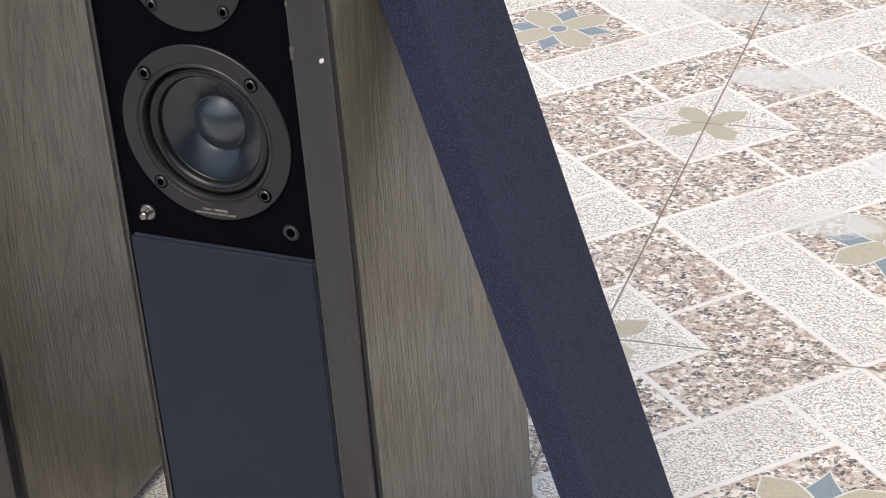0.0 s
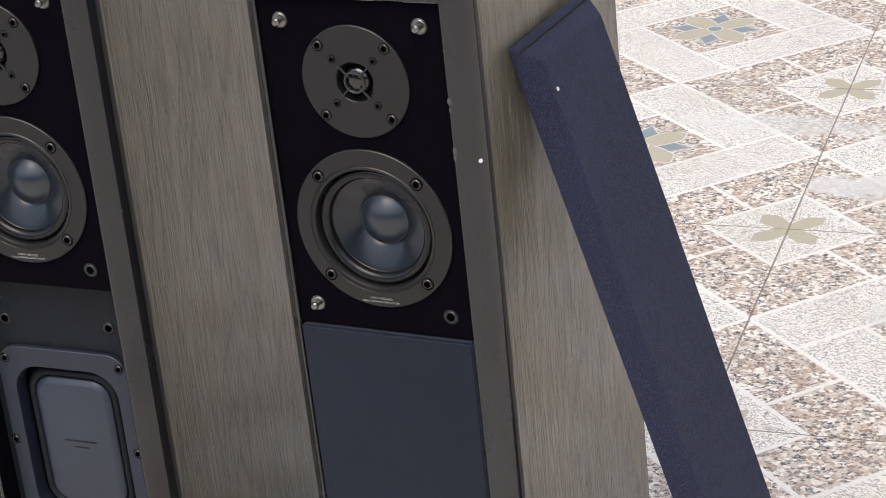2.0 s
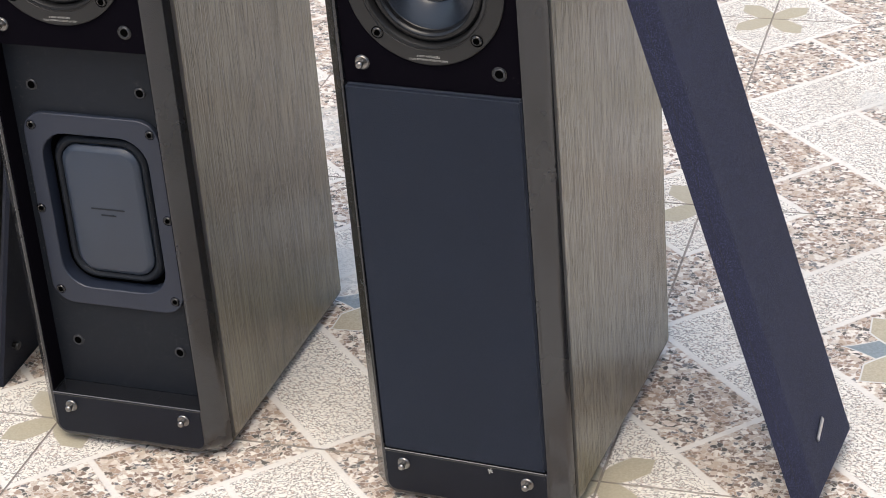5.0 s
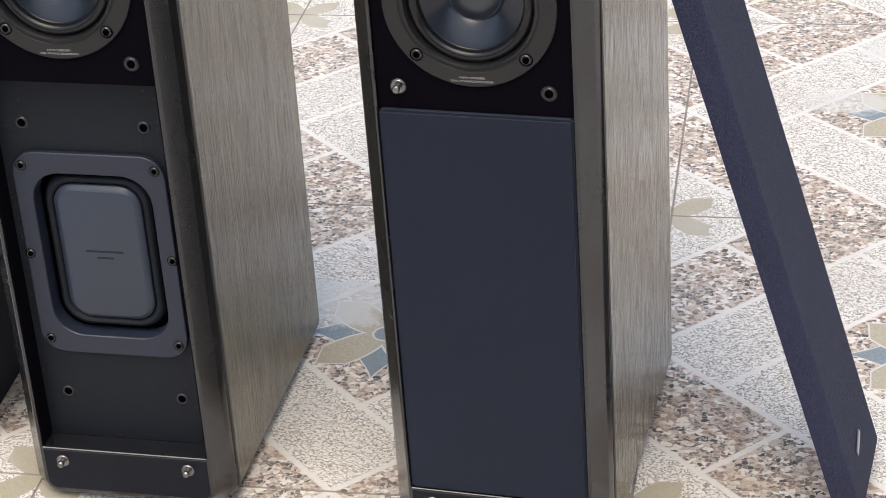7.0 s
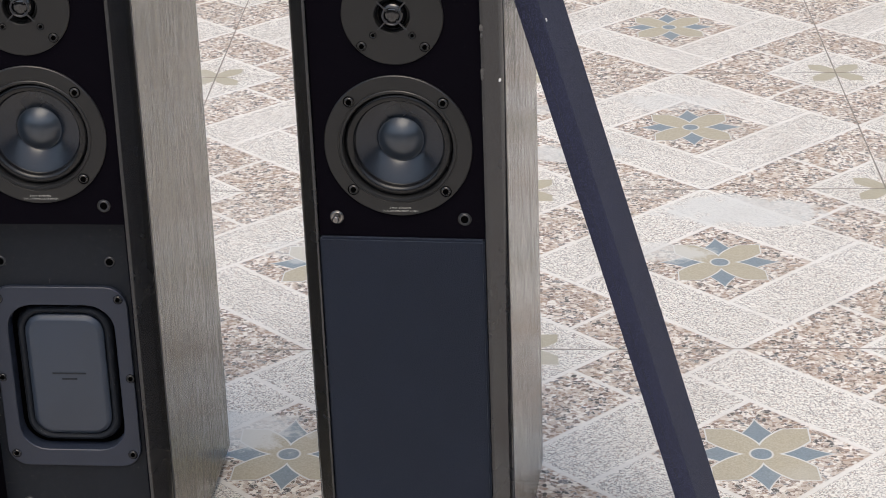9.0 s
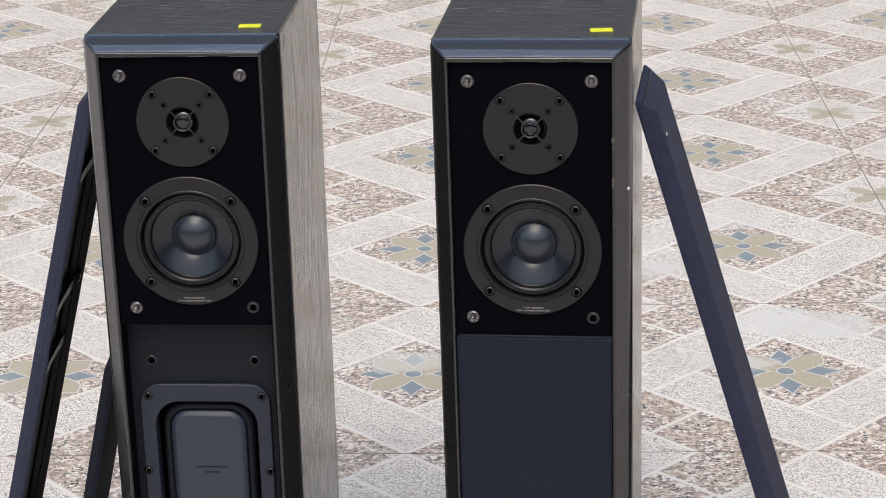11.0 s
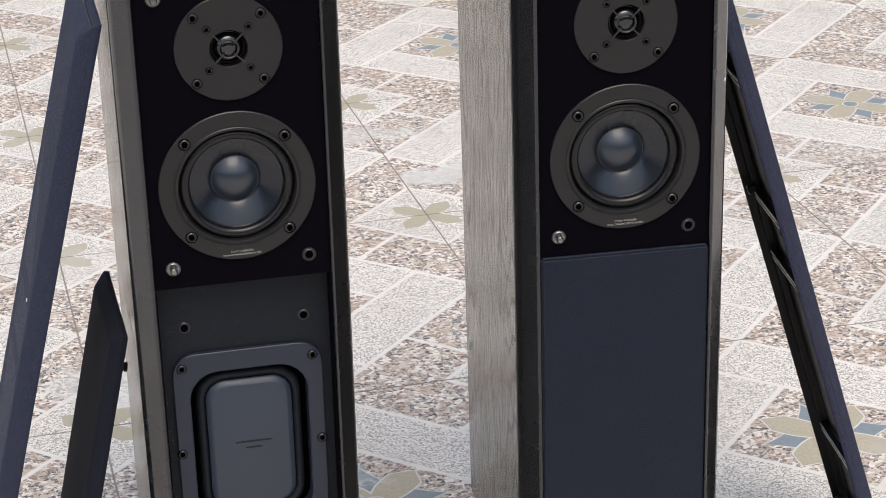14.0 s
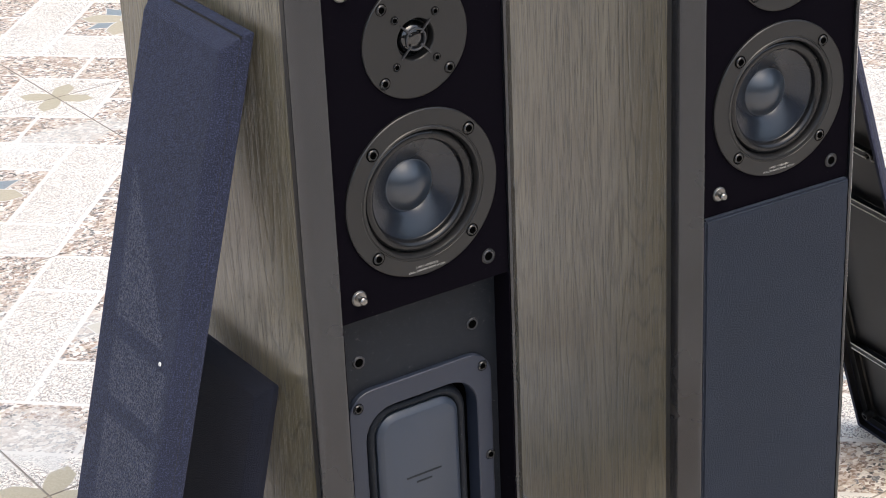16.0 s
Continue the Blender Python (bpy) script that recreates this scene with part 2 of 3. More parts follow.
    pale = n.mix(n.math("MULTIPLY", squig, 0.92), (0.850, 0.800, 0.718), (0.185, 0.165, 0.148))
    pale = n.mix(n.math("MULTIPLY", n.step(grit, 0.60, 0.03), 0.6), pale, (0.46, 0.33, 0.26))

    color = n.mix(inside, n.mix(centre, pale, pebble), n.mix(corner, pebble, pale))

    # flowers
    def petal(x, y, size):
        """A broad leaf along the diagonal with a square tip."""
        s = n.math("MULTIPLY", n.math("ADD", x, y), 0.7071 / size)
        t = n.math("MULTIPLY", absolute(n.math("SUBTRACT", x, y)), 0.7071 / size)
        bell = n.math("SUBTRACT", 1.0, n.math("POWER", absolute(n.math("MULTIPLY", n.math("SUBTRACT", s, 0.60), 1 / 0.58)), 2.2))
        side = n.math("MULTIPLY", n.math("SQRT", n.math("MAXIMUM", bell, 0.0)), 0.256)
        tip = n.math("MULTIPLY", n.math("SUBTRACT", 1.02, s), 0.95)
        return n.math("SUBTRACT", n.math("MINIMUM", side, tip), t)

    tan_f, tan_t = petal(au, av, 0.308), petal(cu, cv, 0.222)
    far, near = n.math("MAXIMUM", au, av), n.math("MINIMUM", au, av)
    fall = n.math("MULTIPLY", n.math("POWER", n.math("MAXIMUM", n.math("SUBTRACT", 0.314, far), 0.0), 1.35), 1.0)
    kite = n.math("MINIMUM", n.math("SUBTRACT", fall, near), n.math("SUBTRACT", 0.311, far))
    speck = n.noise(pos, 420, 2)
    blue = n.mix(speck, (0.13, 0.17, 0.19), (0.31, 0.36, 0.385))
    tan = n.mix(speck, (0.33, 0.28, 0.19), (0.60, 0.53, 0.40))
    rim = (0.66, 0.645, 0.60)
    color = n.mix(n.step(kite, -0.003, 0.002), color, rim)
    color = n.mix(n.step(kite, 0.003, 0.003), color, blue)
    color = n.mix(n.step(tan_f, -0.016, 0.006), color, rim)
    color = n.mix(n.step(tan_f, 0.012, 0.006), color, tan)
    radius = n.math("SQRT", n.math("ADD", n.math("MULTIPLY", u, u), n.math("MULTIPLY", v, v)))
    color = n.mix(n.math("SUBTRACT", 1.0, n.step(radius, 0.052, 0.004)), color, rim)
    color = n.mix(n.math("SUBTRACT", 1.0, n.step(radius, 0.044, 0.004)), color, blue)
    color = n.mix(n.step(tan_t, 0.0, 0.02), color, n.mix(0.35, tan, (0.40, 0.36, 0.26)))
    color = n.mix(n.math("MULTIPLY", lines, 0.92), color, (0.80, 0.755, 0.69))

    # bleached, scrubbed places and old spatters
    world_pos = n.node("ShaderNodeNewGeometry").outputs["Position"]
    cloud = n.noise(world_pos, 2.1, 5, 0.62)
    wear = n.math("MULTIPLY", n.step(cloud, 0.61, 0.09), 0.34)
    rag = n.noise(world_pos, 16, 6, 0.72)
    for cx, cy, rx, ry, amount in STAINS:
        d = n.node("ShaderNodeVectorMath", operation="LENGTH")
        n.plug(d.inputs[0], n.vec(world_pos, (1 / rx, 1 / ry, 0), (-cx / rx, -cy / ry, 0)))
        k = n.math("ADD", d.outputs["Value"], n.math("MULTIPLY", n.math("SUBTRACT", rag, 0.5), 2.6))
        wear = n.math("MAXIMUM", wear, n.math("MULTIPLY", n.math("SUBTRACT", 1.0, n.step(k, 0.85, 0.20)), amount))
    color = n.mix(wear, color, (0.66, 0.645, 0.60))
    dirt = n.noise(world_pos, 5.3, 4)
    color = n.mix(n.math("MULTIPLY", n.step(dirt, 0.56, 0.12), 0.16), color, (0.36, 0.31, 0.25))
    # dark joint between tiles, for the sheet under and beyond the laid ones
    joint = n.step(n.math("MAXIMUM", au, av), 0.9952, 0.0012)
    color = n.mix(n.math("MULTIPLY", joint, 0.75), color, (0.20, 0.165, 0.135))
    n.out(color, n.math("ADD", n.math("MULTIPLY", rag, 0.2), 0.42), 0.0, 0.45)
    n.bump(n.math("ADD", edge, n.math("MULTIPLY", grit, 0.3)), 0.12, 0.0006)
    return m


# centre, half lengths and strength of the bleached spots
STAINS = [(0.356, 1.263, 0.16, 0.07, 0.8), (0.034, 1.504, 0.1, 0.05, 0.8), (-0.155, 1.737, 0.2, 0.05, 0.6), (-0.559, 0.776, 0.1, 0.08, 0.6),
          (0.226, 1.077, 0.07, 0.045, 0.65), (-0.317, 0.421, 0.1, 0.06, 0.75), (-0.327, 1.026, 0.1, 0.06, 0.5), (0.203, 1.794, 0.12, 0.05, 0.5)]

VENEER = veneer_material()
TOP_STAIN = stained_top_material()
TILE_PRINT = floor_material()
def sky_lacquer_material():
    """Black-stained ash under a glossy lacquer, its grain along x, the sky's blue sheen put into its colours."""
    m, n = material("sky_tinted_stained_ash")
    p = n.coords()
    streak = n.noise(n.vec(p, (12, 260, 260)), 1.0, 3, 0.6)
    pores = n.noise(n.vec(p, (22, 560, 560)), 1.0, 3, 0.6)
    # blue base colours and coat tint stand in for mirrored sky
    c = n.mix(n.step(pores, 0.52, 0.12), (0.013, 0.020, 0.036), (0.025, 0.037, 0.062))
    n.out(c, n.math("ADD", n.math("MULTIPLY", streak, 0.16), 0.16), 0.0, 0.8)
    n.plug(n.bsdf.inputs["Coat Weight"], 1.0)
    n.plug(n.bsdf.inputs["Coat Roughness"], n.math("ADD", n.math("MULTIPLY", streak, 0.14), 0.08))
    n.plug(n.bsdf.inputs["Coat IOR"], 2.05)
    n.plug(n.bsdf.inputs["Coat Tint"], (0.88, 0.94, 1.0, 1.0))
    n.bump(n.math("ADD", pores, streak), 0.6, 0.0008)
    return m


SKY_LACQUER = sky_lacquer_material()
FRAME = plain("dark_stained_frame", (0.0095, 0.0103, 0.0130), 0.26, 0.0, 0.45, 300, 0.05, 0.3, 0.02, 0.55)
RAIL = plain("blue_black_rail", (0.0070, 0.0090, 0.0150), 0.36, 0.0, 0.20, 300, 0.06, 0.25, 0.15)
EDGE_BLACK = plain("black_edge_band", (0.008, 0.008, 0.008), 0.5)
FELT = plain("black_velvet_board", (0.0035, 0.0028, 0.0048), 0.95, 0.0, 0.03, 900, 0.15, 0.3, 0.05)
INNER = plain("dark_painted_board", (0.0080, 0.0105, 0.0155), 0.58, 0.0, 0.25, 500, 0.15, 0.4, 0.35)
RING = plain("satin_grey_ring", (0.0108, 0.0108, 0.0112), 0.34, 0.0, 0.45, 700, 0.12, 0.12)
CONE = plain("coated_cone", (0.0050, 0.0085, 0.0155), 0.25, 0.0, 0.60, 500, 0.03, 0.15)
RUBBER = plain("rubber_surround", (0.0075, 0.0075, 0.0082), 0.26, 0.0, 0.4, 300, 0.03, 0.2)
CAP = plain("dust_cap_film", (0.0120, 0.0200, 0.0320), 0.30, 0.0, 0.9, 500, 0.03, 0.12)
SCREW = plain("black_screw_steel", (0.0110, 0.0110, 0.0115), 0.28, 0.0, 0.7, 300, 0.03, 0.2)
# near-black without gloss: the shade inside recesses, put in as colour
RECESS_SHADE = plain("painted_recess_shade", (0.0015, 0.0015, 0.0015), 0.9, 0.0, 0.0)
STEEL = plain("bright_pin_steel", (0.26, 0.25, 0.24), 0.30, 1.0)
WASHER = plain("dull_washer", (0.085, 0.085, 0.085), 0.35, 0.7)
DOME = plain("gloss_dome", (0.006, 0.006, 0.007), 0.12, 0.0, 0.9, 300, 0.0)
PLATE = plain("passive_radiator_plate", (0.0170, 0.0230, 0.0390), 0.46, 0.0, 0.5, 800, 0.12, 0.15, 0.1)
PASSIVE = plain("passive_radiator_cone", (0.0275, 0.0385, 0.0590), 0.42, 0.0, 0.6, 800, 0.1, 0.12)
CLOTH_PANEL = cloth_material("navy_grille_cloth", (0.0092, 0.0138, 0.0262), 1500, 0.06, sheen=0.13)
CLOTH_GRILLE = cloth_material("navy_grille_cloth_stretched", (0.0245, 0.0275, 0.0560), 1500, 0.60, sheen=0.05)
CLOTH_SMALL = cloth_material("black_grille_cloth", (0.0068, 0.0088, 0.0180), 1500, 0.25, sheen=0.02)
CLOTH_FLECKED = cloth_material("flecked_grille_cloth", (0.0225, 0.0270, 0.0520), 1500, 0.60, True, 0.06)
SHELL = plain("black_moulded_plastic", (0.0050, 0.0050, 0.0058), 0.40, 0.0, 0.4, 300, 0.08, 0.25, 0.1)
ROD = plain("bare_wire", (0.72, 0.71, 0.69), 0.40, 0.15)
LABEL = plain("printed_lettering", (0.48, 0.47, 0.44), 0.6, 0.0, 0.3, 300, 0.0, 0.05)
GREY_PRINT = plain("faint_lettering", (0.014, 0.017, 0.022), 0.6, 0.0, 0.3, 300, 0.0, 0.05)
THREAD = plain("grey_thread", (0.16, 0.14, 0.12), 0.8)
SOCKET = plain("socket_rim_metal", (0.035, 0.036, 0.040), 0.34, 0.3, 0.5, 300, 0.05, 0.2)
YELLOW = plain("yellow_sticker", (0.72, 0.72, 0.03), 0.6, 0.0, 0.3, 200, 0.05, 0.06)
SILVER = plain("silver_badge", (0.55, 0.55, 0.56), 0.3, 1.0)
CHIP = plain("chipped_filler", (0.085, 0.080, 0.076), 0.8)
# for the added walls out of view; brown warms what the bevels mirror
UNSEEN_WALL_BROWN = plain("unseen_wall_brown", (0.17, 0.145, 0.12), 0.85, 0.0, 0.3, 60, 0.2, 0.3)
WHITE_DOT = plain("white_paint_dot", (0.75, 0.74, 0.72), 0.6)


# ---- mesh helpers ----
def part(name, bm, mat, parent=None, label="", smooth=False):
    me = bpy.data.meshes.new(name)
    bmesh.ops.recalc_face_normals(bm, faces=bm.faces)
    bm.to_mesh(me)
    bm.free()
    me.materials.append(mat)
    if smooth:
        me.polygons.foreach_set("use_smooth", [True] * len(me.polygons))
        me.set_sharp_from_angle(angle=radians(32))
    ob = new(name, me)
    ob.parent = parent
    if label:
        ob["label"] = label
    return ob


def thing(name, label, category, m=None, group=""):
    ob = new(name)
    ob.empty_display_size = 0.05
    if m is not None:
        ob.matrix_basis = m
    return tagged(ob, label, category, group)


def box(x0, x1, y0, y1, z0, z1, bevel=0.0, bm=None):
    bm = bm or bmesh.new()
    vs = [bm.verts.new((x, y, z)) for x in (x0, x1) for y in (y0, y1) for z in (z0, z1)]
    fs = [bm.faces.new([vs[i] for i in f]) for f in ((0, 1, 3, 2), (4, 6, 7, 5), (0, 4, 5, 1), (2, 3, 7, 6), (0, 2, 6, 4), (1, 5, 7, 3))]
    if bevel:
        bmesh.ops.bevel(bm, geom=list({e for f in fs for e in f.edges}), offset=bevel, segments=2, affect="EDGES")
    return bm


def lathe(profile, seg=48, cx=0.0, cy=0.0, cz=0.0, bm=None):
    """Turn (radius, height towards the front) about an axis along -y."""
    bm = bm or bmesh.new()
    rings = []
    for r, h in profile:
        if r < 1e-6:
            rings.append([bm.verts.new((cx, cy - h, cz))])
        else:
            rings.append([bm.verts.new((cx + r * math.cos(k * math.tau / seg), cy - h, cz + r * math.sin(k * math.tau / seg))) for k in range(seg)])
    for a, b in zip(rings, rings[1:]):
        for k in range(seg):
            j = (k + 1) % seg
            if len(a) == 1:
                bm.faces.new((a[0], b[j], b[k]))
            elif len(b) == 1:
                bm.faces.new((a[k], a[j], b[0]))
            else:
                bm.faces.new((a[k], a[j], b[j], b[k]))
    return bm


def rounded(hx, z0, z1, radii, n=7):
    """The outline of a rectangle with rounded corners (bottom right, top right, top left, bottom left), counter-clockwise."""
    pts = []
    for (cx, cz, start), r in zip(((hx, z0, -90), (hx, z1, 0), (-hx, z1, 90), (-hx, z0, 180)), radii):
        ox, oz = cx - math.copysign(r, cx), cz + (r if cz == z0 else -r)
        for k in range(n):
            a = radians(start + 90 * k / (n - 1))
            pts.append((ox + r * math.cos(a), oz + r * math.sin(a)))
    return pts


def loft(loops, cap_first=False, cap_last=False, bm=None):
    """Skin between outlines given as (points, y)."""
    bm = bm or bmesh.new()
    rows = [[bm.verts.new((x, y, z)) for x, z in pts] for pts, y in loops]
    for a, b in zip(rows, rows[1:]):
        for k in range(len(a)):
            j = (k + 1) % len(a)
            bm.faces.new((a[k], a[j], b[j], b[k]))
    if cap_first:
        bm.faces.new(rows[0])
    if cap_last:
        bm.faces.new(rows[-1])
    return bm


def holed_board(hx, z0, z1, y0, y1, cz, r, seg=64):
    """A board with a round opening bored through it."""
    bm = bmesh.new()
    loops = {key: [] for key in ("of", "cf", "cb", "ob")}
    angles = sorted([k * math.tau / seg for k in range(seg)] + [math.atan2(z - cz, x) % math.tau for x in (-hx, hx) for z in (z0, z1)])
    for a in angles:
        c, s = math.cos(a), math.sin(a)
        k = min(hx / abs(c) if abs(c) > 1e-9 else 9, ((z1 - cz) / s) if s > 1e-9 else 9, ((z0 - cz) / s) if s < -1e-9 else 9)
        for key, d, y in (("of", k, y0), ("cf", r, y0), ("cb", r, y1), ("ob", k, y1)):
            loops[key].append(bm.verts.new((d * c, y, cz + d * s)))
    rows = [loops[key] for key in ("of", "cf", "cb", "ob", "of")]
    for a, b in zip(rows, rows[1:]):
        for k in range(len(angles)):
            j = (k + 1) % len(angles)
            bm.faces.new((a[k], a[j], b[j], b[k]))
    return bm


def lettering(text, size, width, mat, parent, m, name="lettering"):
    cu = bpy.data.curves.new(name, "FONT")
    cu.body, cu.size, cu.align_x, cu.align_y = text, size, "CENTER", "CENTER"
    tmp = bpy.data.objects.new(name, cu)
    scene.collection.objects.link(tmp)
    me = bpy.data.meshes.new_from_object(tmp.evaluated_get(bpy.context.evaluated_depsgraph_get()))
    bpy.data.objects.remove(tmp)
    xs = [v.co.x for v in me.vertices]
    k = width / (max(xs) - min(xs))
    me.transform(Matrix.Diagonal((k, 1, 1, 1)))
    me.materials.clear()
    me.materials.append(mat)
    ob = new(name, me)
    ob.parent, ob.matrix_basis = parent, m
    return ob


# ---- ground: one sheet, with the tiles near the speakers laid on it ----
FLOOR_AT = pose(-0.233, 0.3652, 0, 0, 0, 6.47)
bm = bmesh.new()
bmesh.ops.create_grid(bm, x_segments=8, y_segments=8, size=400 * TILE)
ground = part("ground", bm, TILE_PRINT)
ground.matrix_basis = FLOOR_AT @ pose(0, 0, -0.0009)
tagged(ground, "pale printed paving tiles with flowers, bleached in places", "ground", kind="structure")


# walls added out of view to darken the low sky in reflections
def unseen_wall(name, x0, x1, y0, y1, height):
    wall = part(name, box(x0, x1, y0, y1, -0.05, height), UNSEEN_WALL_BROWN)
    return tagged(wall, "unseen plain brown wall, added to darken low reflections", "wall", kind="structure")


unseen_wall("unseen_wall_north", -12.2, 12.2, 9.0, 9.2, 3.3)
unseen_wall("unseen_wall_south", -12.2, 12.2, -9.2, -9.0, 3.2)
unseen_wall("unseen_wall_west", -12.2, -12.0, -8.99, 8.99, 2.6)
unseen_wall("unseen_wall_east", 12.0, 12.2, -8.99, 8.99, 6.0)


def floor_tiles():
    h = TILE / 2 - 0.0005
    src = box(-h, h, -h, h, -0.012, 0.0009)
    top = [e for e in src.edges if all(v.co.z > 0 for v in e.verts)]
    bmesh.ops.bevel(src, geom=top, offset=0.0006, segments=1, affect="EDGES")
    me = bpy.data.meshes.new("tile")
    src.to_mesh(me)
    src.free()
    me.materials.append(TILE_PRINT)
    for j in range(-3, 12):
        for i in range(-7, 8):
            ob = new("tile", me)
            ob.parent = ground
            ob.matrix_basis = pose(i * TILE, j * TILE, random.uniform(-0.0002, 0.0002))


# ---- speakers ----
HALF_W, DEPTH, HEIGHT, BEVEL_Y = 0.1086, 0.348, 0.8088, 0.0252
OPEN_W, OPEN_Z0, SPLIT_Z, OPEN_Z1 = 0.0876, 0.0645, 0.4738, 0.7895
WOOFER_Z, TWEETER_Z = 0.5755, 0.7148


def screw(parent, x, z, y, r=0.0042):
    body = lathe([(r, -0.001), (r, 0.0006), (r * 0.85, 0.0014), (r * 0.66, 0.0012), (r * 0.62, -0.0004), (0, -0.0004)], 14, x, y, z)
    ob = part("screw", body, SCREW, parent, smooth=True)
    # the ring around the head is painted as shade, not sunk
    part("screw_recess_shade", lathe([(r * 0.98, -0.0005), (r * 1.20, 0.0003), (r * 1.24, 0.0001)], 18, x, y, z), RECESS_SHADE, ob)
    part("screw_socket", lathe([(r * 0.58, 0.0002), (r * 0.56, 0.0016), (r * 0.36, 0.0017), (r * 0.30, 0.0004), (0, 0.0004)], 6, x, y, z), RECESS_SHADE, ob)
    return ob


def socket(parent, x, z, y, r=0.0062):
    ob = part("socket", lathe([(r, -0.001), (r, 0.0008), (r * 0.85, 0.0016), (r * 0.62, 0.0012), (r * 0.55, -0.010), (0, -0.010)], 18, x, y, z), SOCKET, parent, "empty peg socket", True)
    # a flat near-black disc stands in for the shaded bore
    part("socket_hole_shade", lathe([(r * 0.66, 0.0008), (r * 0.64, 0.0014), (0, 0.0014)], 18, x, y, z), RECESS_SHADE, ob)
    return ob


def pin(parent, x, z, y):
    ob = part("pin", lathe([(0.0068, -0.001), (0.0068, 0.0010), (0.0060, 0.0018), (0.0026, 0.0018), (0.0026, 0.0052), (0.0036, 0.0060),
                            (0.0036, 0.0080), (0.0026, 0.0095), (0.0, 0.0100)], 18, x, y, z), STEEL, parent, "bright steel grille pin", True)
    return ob


def woofer(parent, y):
    z = WOOFER_Z
    ring = part("woofer", lathe([(0.0766, -0.002), (0.0766, 0.0022), (0.0757, 0.0030), (0.0650, 0.0033), (0.0622, 0.0034), (0.0618, 0.0028), (0.0608, 0.0028),
                                 (0.0600, 0.0036), (0.0578, 0.0030), (0.0566, 0.0010), (0.0562, -0.0105)], 96, 0, y, z), RING, parent, "satin grey woofer ring", True)
    roll = [(0.0563, -0.0105), (0.0563, -0.0060)]
    roll += [(0.0512 + 0.0050 * math.cos(radians(a)), -0.0060 + 0.0052 * math.sin(radians(a))) for a in range(10, 175, 11)] + [(0.0461, -0.0080), (0.0456, -0.0086)]
    part("surround", lathe(roll, 96, 0, y, z), RUBBER, ring, "black rubber surround", True)
    bowl = [(0.0462, -0.0098), (0.0455, -0.0086)] + [(0.0226 + 0.0228 * k / 12, -0.0214 + 0.0128 * (k / 12) ** 0.75) for k in range(11, -1, -1)]
    part("cone", lathe(bowl, 96, 0, y, z), CONE, ring, "dark coated cone", True)
    cap = [(0.0240, -0.0214), (0.0239, -0.0200), (0.0234, -0.0195), (0.0229, -0.0195)]
    cap += [(0.0226 * k / 10, -0.0193 + 0.0098 * (1 - (k / 10) ** 2)) for k in range(10, -1, -1)]
    part("dust_cap", lathe(cap, 64, 0, y, z), CAP, ring, "domed blue-grey dust cap", True)
    for sx in (-1, 1):
        for sz in (-1, 1):
            screw(ring, sx * 0.0482, z + sz * 0.0480, y - 0.0034, 0.0049)
    face = y - 0.0037
    lettering("3 WAY  4 SPEAKERS", 0.0030, 0.0225, LABEL, ring, pose(0, face, z - 0.0675, 90))
    lettering("DUAL DYNAMIC DRIVE SYSTEM", 0.0027, 0.0370, LABEL, ring, pose(0, face, z - 0.0709, 90))


def tweeter(parent, y):
    z = TWEETER_Z
    ring = part("tweeter", lathe([(0.0516, -0.002), (0.0516, 0.0020), (0.0508, 0.0027), (0.0185, 0.0027), (0.0178, 0.0018), (0.0172, -0.0060)], 64, 0, y, z), RING, parent, "satin grey tweeter plate", True)
    part("tweeter_surround", lathe([(0.0175, -0.0060), (0.0165, -0.0035), (0.0150, -0.0030), (0.0145, -0.0050), (0.0137, -0.0060)], 40, 0, y, z), RUBBER, ring, smooth=True)
    dome = [(0.0138 * math.cos(radians(a)), -0.0058 + 0.0088 * math.sin(radians(a))) for a in range(0, 90, 10)] + [(0, 0.0025)]
    part("dome", lathe(dome, 40, 0, y, z), DOME, ring, "glossy black dome", True)
    part("phase_ring", lathe([(0.0098, 0.0012), (0.0102, 0.0036), (0.0090, 0.0042), (0.0082, 0.0036), (0.0084, 0.0012)], 36, 0, y, z), SOCKET, ring, smooth=True)
    for a in (45, 135, 225, 315):
        bm = box(0.0068, 0.0205, -0.0042, -0.0026, -0.0007, 0.0007)
        bmesh.ops.transform(bm, matrix=pose(0, y, z, 0, -a, 0), verts=bm.verts)
        part("guard_bar", bm, SOCKET, ring)
    for sx in (-1, 1):
        for sz in (-1, 1):
            screw(ring, sx * 0.0320, z + sz * 0.0321, y - 0.0027, 0.0043)
            screw(ring, sx * 0.0198, z + sz * 0.0203, y - 0.0027, 0.0031)


